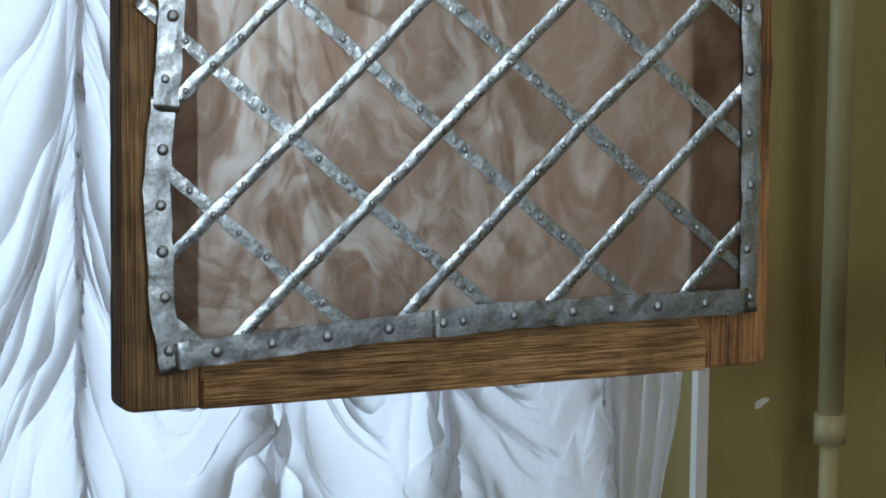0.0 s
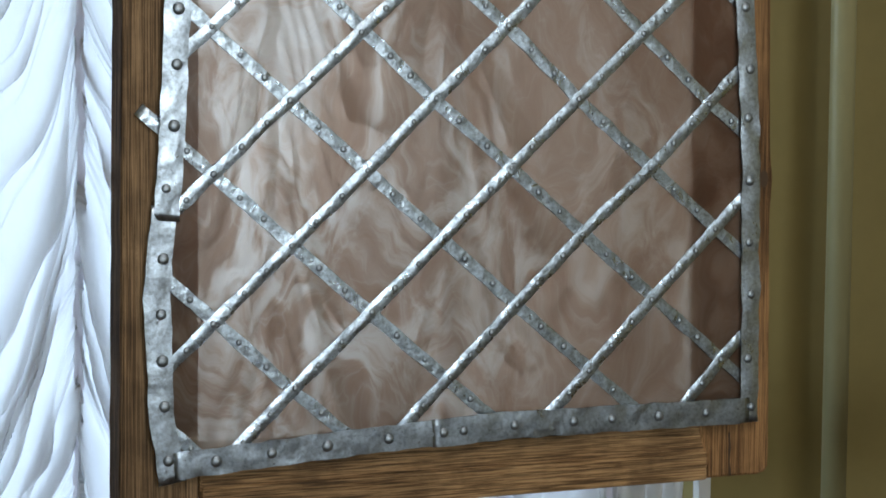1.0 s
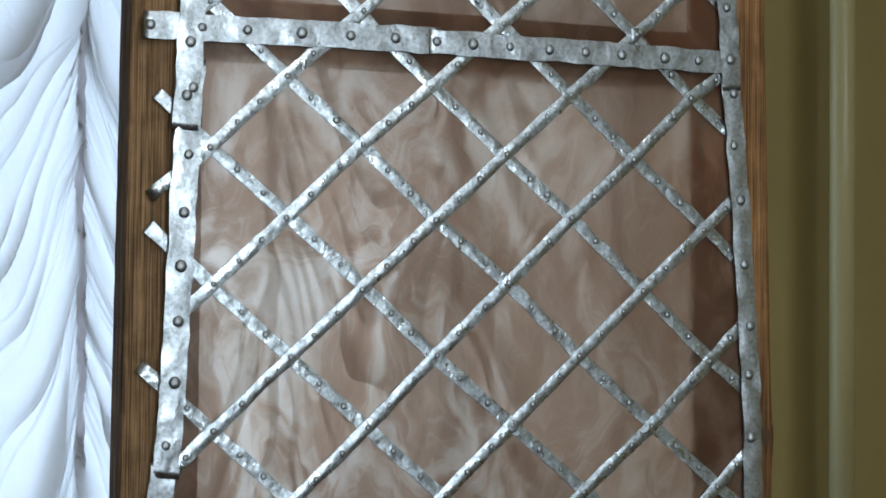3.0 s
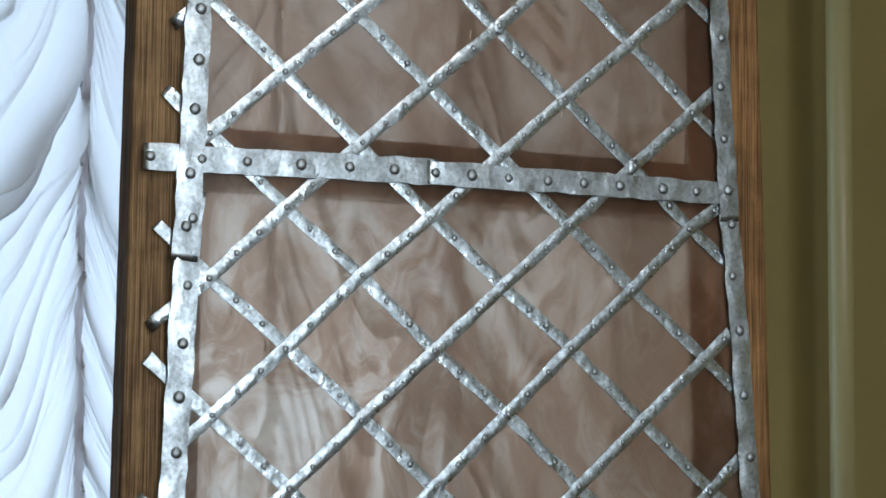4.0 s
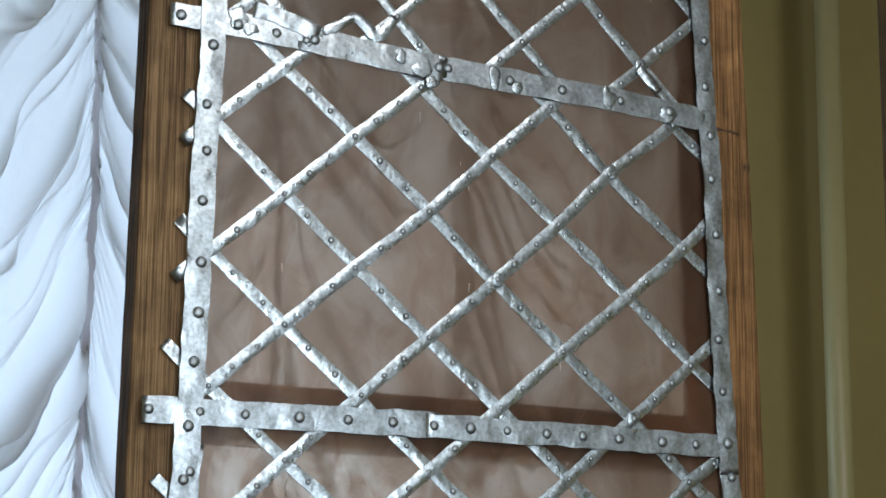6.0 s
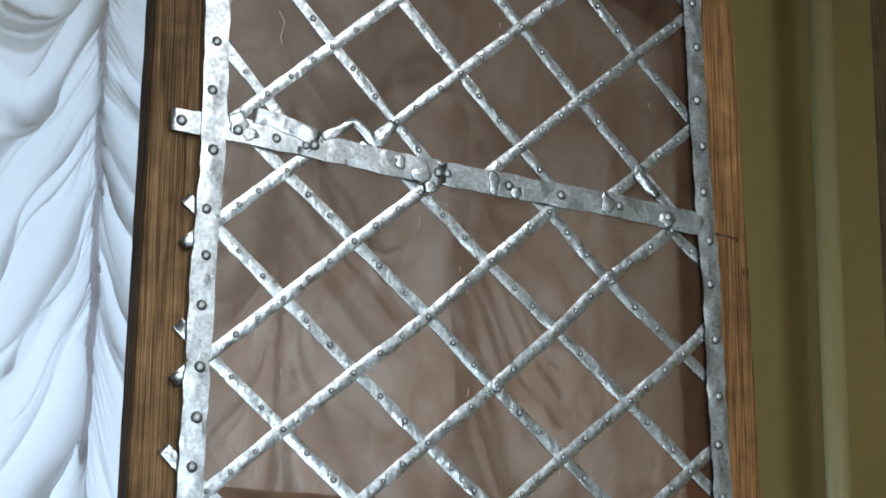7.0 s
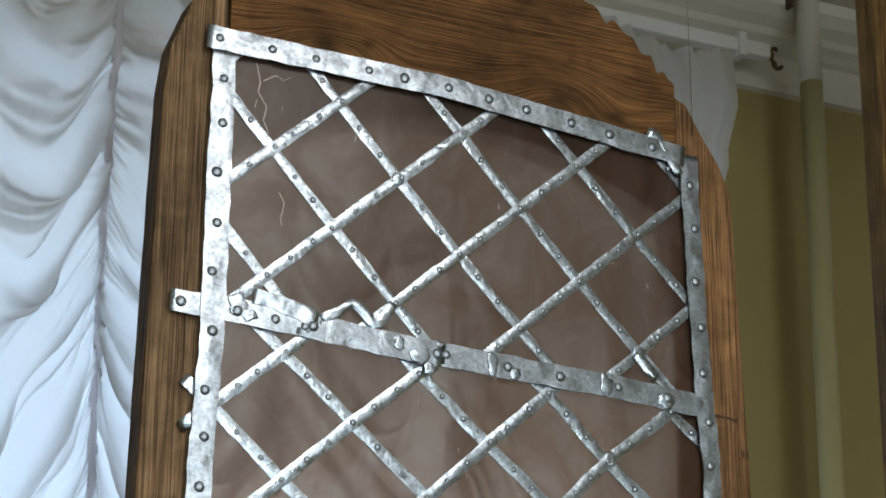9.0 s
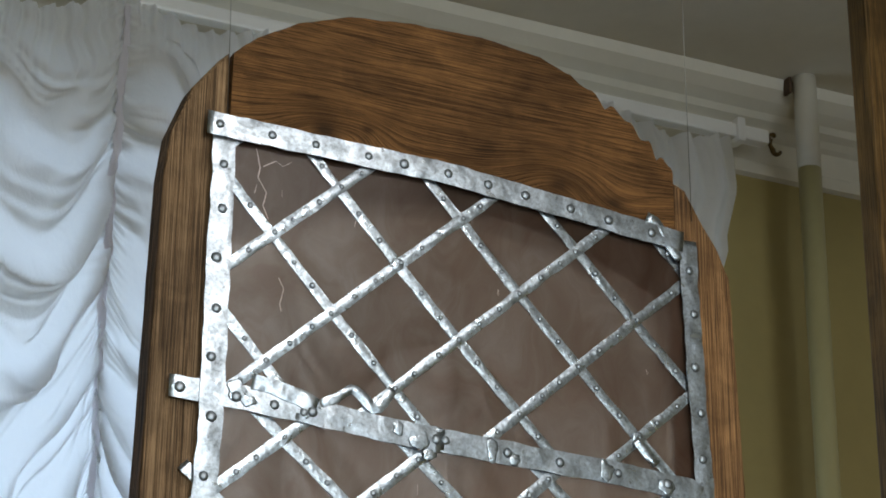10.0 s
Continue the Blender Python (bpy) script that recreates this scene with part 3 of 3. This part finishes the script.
slab(bm, fine + under, FRONT + 0.001, FRONT + DEEP - 0.001)
part("arched_board", bm, BOARD, mw, "dark knotty arched board with a worn edge", smooth=False)

# the lattice: columns and rows of crossings, slightly narrower towards the top


# crossings that were knocked or soldered out of line
NUDGE = {(6, 7): (-0.005, 0.003), (7, 8): (-0.010, 0.005), (6, 13): (-0.010, 0.0), (2, 7): (0.0, 0.004), (5, 6): (-0.003, 0.006), (4, 5): (0.0, 0.005),
         (7, 12): (0.0, -0.005), (5, 12): (0.0, 0.003), (3, 12): (0.004, 0.0), (0, 7): (0.0, -0.004), (6, 3): (0.004, -0.003), (7, 4): (0.0, -0.004),
         (6, 11): (0.004, 0.0), (3, 4): (-0.004, 0.0), (1, 0): (-0.003, 0.0), (7, 0): (-0.003, 0.001), (2, 13): (0.0, 0.003)}


def low_node(i, j):
    a, b = i - 4, j / 10
    x = 0.92 + 0.07399 * a + b * (-0.04308 - 0.00855 * a) + b * b * (0.02876 + 0.00917 * a) + b ** 3 * (-0.01247 - 0.00432 * a)
    z = -0.26618 + 0.00117 * a + 0.65066 * b + b * b * (-0.04314 - 0.00336 * a) + b ** 3 * (0.01083 + 0.00172 * a)
    dx, dz = NUDGE.get((i, j), (0.0, 0.0))
    return x + dx, z + dz


def top_node(i, j):
    a, b = i - 4, j / 10
    return 0.8534 + 0.066 * a + 0.0063 * b - 0.0036 * a * b, 0.6529 - 0.0029 * a + 0.6266 * b - 0.005 * a * b


def left_strap(z):
    """The middle line of the left strap."""
    return float(np.interp(z, [-0.34, -0.29, -0.18, -0.1, -0.05, 0.13, 0.3, 0.5, 0.58, 0.9], [0.584, 0.574, 0.570, 0.576, 0.580, 0.588, 0.597, 0.602, 0.606, 0.606]))


def right_strap(z):
    return float(np.interp(z, [-0.33, -0.08, 0.02, 0.16, 0.25, 0.37, 0.55, 0.65, 0.74, 0.88], [1.171, 1.168, 1.162, 1.151, 1.142, 1.134, 1.128, 1.121, 1.117, 1.113]))


def slant(x):
    """Height of the slanting strap."""
    return float(np.interp(x, [0.57, 0.63, 0.70, 0.80, 0.91, 1.03, 1.13], [0.628, 0.627, 0.621, 0.613, 0.608, 0.604, 0.596]))


def bottom(x):
    return float(np.interp(x, [0.58, 0.74, 0.91, 1.18], [-0.331, -0.320, -0.313, -0.313]))


def top_line(x):
    return float(np.interp(x, [0.59, 0.848, 0.975, 1.13], [0.8905, 0.8860, 0.8745, 0.8600]))


def cut(poly, inside, steps=24):
    """Clips a polygon to where inside(x, z) is positive."""
    out = []
    for p, q in zip(poly, poly[1:] + poly[:1]):
        fp, fq = inside(*p), inside(*q)
        if fp >= 0:
            out.append(p)
        if fp * fq < 0:
            lo, hi = p, q
            for _ in range(steps):
                m = ((lo[0] + hi[0]) / 2, (lo[1] + hi[1]) / 2)
                if inside(*m) * fp > 0:
                    lo = m
                else:
                    hi = m
            out.append(lo)
    return out


SIDES = (lambda x, z: x - left_strap(z), lambda x, z: right_strap(z) - x)
LOWER = SIDES + (lambda x, z: z - bottom(x), lambda x, z: slant(x) - z)
UPPER = SIDES + (lambda x, z: z - slant(x), lambda x, z: top_line(x) - z)


def spans(pts, zone):
    """The stretch of a polyline that lies inside a zone."""
    dense = []
    for (xa, za), (xb, zb) in zip(pts, pts[1:]):
        dense += [(xa + (xb - xa) * i / 40, za + (zb - za) * i / 40) for i in range(40)]
    return [p for p in dense if all(f(*p) > 0 for f in zone)]


def tail(z, way):
    """How far a lattice strip's loose end sticks out beyond the left strap."""
    if way < 0 and -0.1 < z < 0.36 or way > 0 and 0.10 < z < 0.15:
        return 0.027
    return 0.021 if 0.38 < z < 0.56 else 0.0


SHEET_Y, UNDER_Y, OVER_Y, STRAP_Y = FRONT - 0.0022, FRONT - 0.0026, FRONT - 0.0040, FRONT - 0.0062
for node, zone, rows, odd in ((low_node, LOWER, range(-2, 16), 1), (top_node, UPPER, range(-2, 6), 1)):
    for i in range(-2, 11):
        for j in rows:
            if (i + j) % 2 == odd:
                continue
            # a pane between four crossings
            quad = [node(i - 1, j), node(i, j - 1), node(i + 1, j), node(i, j + 1)]
            for f in zone:
                quad = cut(quad, f) if quad else quad
            if len(quad) < 3:
                continue
            area2 = abs(sum(p[0] * q[1] - q[0] * p[1] for p, q in zip(quad, quad[1:] + quad[:1])))
            if area2 < 1e-4:
                continue
            bm = bmesh.new()
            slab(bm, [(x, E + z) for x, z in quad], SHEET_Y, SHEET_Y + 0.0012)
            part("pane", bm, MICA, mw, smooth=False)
    for way, y in ((-1, UNDER_Y), (1, OVER_Y)):
        for k in range(-18, 30):
            js = [j for j in range(rows[0] - 1, rows[-1] + 2)]
            line = [(way * j + k, j) for j in js if -3 <= way * j + k <= 11 and (way * j + k + j) % 2 == odd]
            if len(line) < 2:
                continue
            kept = spans([node(*p) for p in line], ((lambda x, z, w=way: x - left_strap(z) + tail(z, w)),) + zone[1:])
            if len(kept) < 14:
                continue
            bm = bmesh.new()
            ribbon(bm, [(x, E + z) for x, z in kept[::5] + [kept[-1]]], 0.0118 if odd and node is low_node else 0.0108, 0.0010, y, 0.0008 if way > 0 else 0.0003, 0.006, 0.0006, k * 1.7 + way * 40)
            bar = part("lattice_strip", bm, TIN_LATTICE, mw)
            # rivets: one at each crossing, two between
            for p, q in zip(line, line[1:]):
                (xa, za), (xb, zb) = node(*p), node(*q)
                for s in (0.0, 0.33, 0.66):
                    s += random.uniform(-0.04, 0.04)
                    x, z = xa + (xb - xa) * s, za + (zb - za) * s
                    if all(f(x, z) > 0.012 for f in zone) and (s > 0.2 or way > 0):
                        rivet(SMALL_RIVET, bar, x, y - 0.0022, E + z, random.uniform(0.85, 1.15))

# the straps round the edge and across
straps = (
    ("side_strap", [(left_strap(z), z) for z in np.arange(-0.345, -0.10, 0.02)], 0.0235, 0.0, -0.325, 0.042),
    ("side_strap", [(left_strap(z) + 0.003, z) for z in np.arange(-0.118, 0.262, 0.02)], 0.0235, 0.0007, -0.09, 0.052),
    ("side_strap", [(left_strap(z), z) for z in np.arange(0.18, 0.90, 0.02)], 0.0235, 0.0013, 0.21, 0.05),
    ("side_strap", [(right_strap(z), z) for z in np.arange(-0.325, 0.28, 0.02)], 0.0205, 0.0006, -0.31, 0.055),
    ("side_strap", [(right_strap(z), z) for z in np.arange(0.245, 0.875, 0.02)], 0.0205, 0.0014, 0.275, 0.05),
    ("bottom_strap", [(x, bottom(x)) for x in np.arange(0.585, 0.87, 0.02)], 0.024, 0.0006, 0.625, 0.052),
    ("bottom_strap", [(x, bottom(x)) for x in np.arange(0.83, 1.185, 0.02)], 0.0255, 0.0016, 0.86, 0.054),
    ("top_strap", [(x, top_line(x)) for x in np.arange(0.588, 1.125, 0.02)], 0.0235, 0.0022, 0.603, 0.046),
    ("cross_strap", [(x, 0.271 + 0.002 * math.sin(x * 9)) for x in np.arange(0.553, 0.845, 0.02)], 0.0235, 0.0004, 0.558, 0.045),
    ("cross_strap", [(x, 0.272) for x in np.arange(0.82, 1.15, 0.02)], 0.022, 0.0012, 0.826, 0.042),
    ("strap_tab", [(x, 0.6255) for x in np.arange(0.566, 0.625, 0.012)], 0.0215, -0.0004, 0.575, 0.09),
    ("slanting_strap", [(x, slant(x) - 0.003) for x in np.arange(0.598, 0.72, 0.01)], 0.022, 0.0012, 0.632, 0.03),
    ("slanting_strap", [(x, slant(x) - 0.001) for x in np.arange(0.688, 0.842, 0.01)], 0.0245, 0.0015, 0.702, 0.11),
    ("slanting_strap", [(x, slant(x)) for x in np.arange(0.825, 1.125, 0.02)], 0.0235, 0.0010, 0.838, 0.058),
)
for k, (name, pts, width, lift, first, gap) in enumerate(straps):
    bm = bmesh.new()
    ribbon(bm, [(x, E + z) for x, z in pts], width, 0.0008, STRAP_Y - lift, 0.0003, 0.006, 0.0015 if name == "slanting_strap" and pts[-1][0] < 0.9 else 0.0009, k * 7.3)
    strap = part(name, bm, TIN, mw)
    upright = name == "side_strap"
    (xa, za), (xb, zb) = pts[0], pts[-1]
    s = first
    while s < (zb if upright else xb) - 0.006:
        if upright:
            x, z = float(np.interp(s, [p[1] for p in pts], [p[0] for p in pts])), s
        else:
            x, z = s, float(np.interp(s, [p[0] for p in pts], [p[1] for p in pts]))
        rivet(BIG_RIVET, strap, x + random.uniform(-0.003, 0.003), STRAP_Y - lift - 0.0010, E + z, random.uniform(0.8, 1.05))
        s += gap * random.uniform(0.85, 1.15)

# bent and broken ends of the lattice near the slanting strap and the top corner
for pts in (((0.712, 0.627), (0.728, 0.638), (0.742, 0.648), (0.746, 0.647), (0.757, 0.639), (0.764, 0.632), (0.770, 0.634), (0.784, 0.654)), ((1.046, 0.642), (1.058, 0.630), (1.069, 0.618)),
            ((1.066, 0.884), (1.076, 0.880), (1.086, 0.866), (1.104, 0.842))):
    bm = bmesh.new()
    ribbon(bm, [(x, E + z) for x, z in pts], 0.0105, 0.0011, OVER_Y - 0.003, 0.0013, 0.004, 0.0012, pts[0][0] * 50)
    part("bent_strip", bm, TIN_LATTICE, mw, "loose bent end of a tin strip")

# cracks in the mica, and knots and a split in the right stile
for pts in (((0.640, 0.876), (0.645, 0.856), (0.643, 0.846), (0.652, 0.832), (0.649, 0.818), (0.655, 0.805)), ((0.668, 0.748), (0.673, 0.738), (0.670, 0.722), (0.672, 0.715)),
            ((0.676, 0.868), (0.668, 0.862), (0.660, 0.866), (0.648, 0.858))):
    bm = bmesh.new()
    ribbon(bm, [(x, E + z) for x, z in pts], 0.0008, 0.0001, SHEET_Y - 0.0001, 0.0, 0.003, 0.0004, pts[0][1] * 90)
    part("crack", bm, CRACK, mw, "pale jagged crack in the mica")
for x, z, r in ((1.187, -0.088, 0.011), (1.172, 0.556, 0.009), (1.150, 0.45, 0.006), (0.552, -0.02, 0.006)):
    bm = bmesh.new()
    bmesh.ops.create_uvsphere(bm, u_segments=14, v_segments=8, radius=r, matrix=pose(x, FRONT + 0.001, E + z) @ Matrix.Diagonal((0.75, 0.12, 1.25, 1)))
    part("knot", bm, KNOT, mw, "dark knot in the wood")
bm = bmesh.new()
ribbon(bm, [(1.1525, E - 0.335), (1.1535, E - 0.350), (1.1530, E - 0.362), (1.1545, E - 0.378)], 0.0035, 0.0002, FRONT - 0.0001, 0.0, 0.004, 0.0009, 5)
part("split", bm, KNOT, mw, "dark split in the wood")
# a dark strip paints the strap's shadow line along a notch in the stile
bm = bmesh.new()
ribbon(bm, [(1.134, E + 0.592), (1.148, E + 0.591), (1.166, E + 0.589)], 0.004, 0.0002, FRONT - 0.0001, 0.0, 0.004, 0.0009, 8)
part("notch_shadow", bm, KNOT, mw, "notch with the slanting strap's shadow line painted dark")

bm = bmesh.new()
ribbon(bm, [(0.644, E + 0.6405), (0.668, E + 0.6370), (0.690, E + 0.6320), (0.708, E + 0.6255)], 0.0165, 0.0007, STRAP_Y - 0.0024, 0.0004, 0.004, 0.0013, 3.3)
part("strap_patch", bm, TIN, mw, "crumpled bright tin patch on the slanting strap")


def solder(x, z, y, wide, high):
    """An uneven lump of solder, flattened on the tin."""
    bm = bmesh.new()
    bmesh.ops.create_icosphere(bm, subdivisions=3, radius=1.0)
    for v in bm.verts:
        k = 1 + 0.5 * noise.noise(v.co * 1.2 + Vector((x * 90, 0, z * 90)))
        v.co = Vector((x + v.co.x * wide * k, y + v.co.y * 0.0007, E + z + v.co.z * high * k))
    return part("solder_lump", bm, TIN_LATTICE, mw, "dull uneven lump of solder")


for x, z, wide, high in ((0.630, 0.630, 0.009, 0.010), (0.641, 0.621, 0.007, 0.005), (0.700, 0.622, 0.005, 0.009), (0.790, 0.617, 0.006, 0.007), (0.812, 0.607, 0.009, 0.010),
                         (0.822, 0.595, 0.007, 0.005), (0.888, 0.609, 0.006, 0.011), (0.912, 0.603, 0.006, 0.006), (1.012, 0.603, 0.007, 0.011), (1.079, 0.598, 0.009, 0.007)):
    solder(x, z, STRAP_Y - 0.0026, wide, high)
# blobs of solder on crossings of the lattice
for node, i, j in ((low_node, 4, 3), (low_node, 6, 9), (low_node, 4, 11), (low_node, 6, 13), (top_node, 3, 2), (top_node, 7, 0)):
    x, z = node(i, j)
    solder(x + random.uniform(-0.003, 0.003), z + random.uniform(-0.003, 0.003), OVER_Y - 0.0018, random.uniform(0.005, 0.0075), random.uniform(0.005, 0.0075))
for _ in range(16):
    x, z = random.uniform(0.64, 1.08), random.uniform(0.33, 0.84)
    bm = bmesh.new()
    ribbon(bm, [(x, E + z), (x + random.uniform(-0.002, 0.002), E + z - random.uniform(0.004, 0.011))], 0.0006, 0.0001, SHEET_Y - 0.0001, 0.0, 0.003, 0.0002, x * 60)
    part("scratch", bm, CRACK, mw)

# the wires that hold it
for xa, xb in ((0.609, 0.603), (1.122, 1.126)):
    bm = bmesh.new()
    rod(bm, (xa, FRONT - 0.004, E + 0.89), (xb, FRONT + 0.01, CEIL), 0.0004, 6)
    tagged(part("hanging_wire", bm, WIRE), "thin steel wire hanging the old window from the ceiling", "wire", "hanging wires")

# ---- a second hung frame beside it ----
for x in (1.40, 1.84):
    bm = bmesh.new()
    rod(bm, (x, FRONT + 0.017, E + 1.29), (x, FRONT + 0.017, CEIL), 0.0007, 6)
    tagged(part("hanging_wire", bm, WIRE), "thin steel wire hanging a wooden frame from the ceiling", "wire", "hanging wires")
other = thing("wooden_frame", (1.62, FRONT + 0.02, E - 0.4), "tall varnished brown wooden frame hanging beside the mica window", "frame")
box_part("stile", (1.366, 1.450, FRONT, FRONT + 0.034, E - 0.40, E + 1.30), OAK, other, bevel=0.003)
box_part("stile", (1.800, 1.880, FRONT, FRONT + 0.034, E - 0.40, E + 1.30), OAK, other, bevel=0.003)
box_part("rail", (1.451, 1.799, FRONT + 0.001, FRONT + 0.033, E - 0.40, E - 0.32), OAK, other, bevel=0.003)
box_part("rail", (1.451, 1.799, FRONT + 0.001, FRONT + 0.033, E + 1.22, E + 1.30), OAK, other, bevel=0.003)
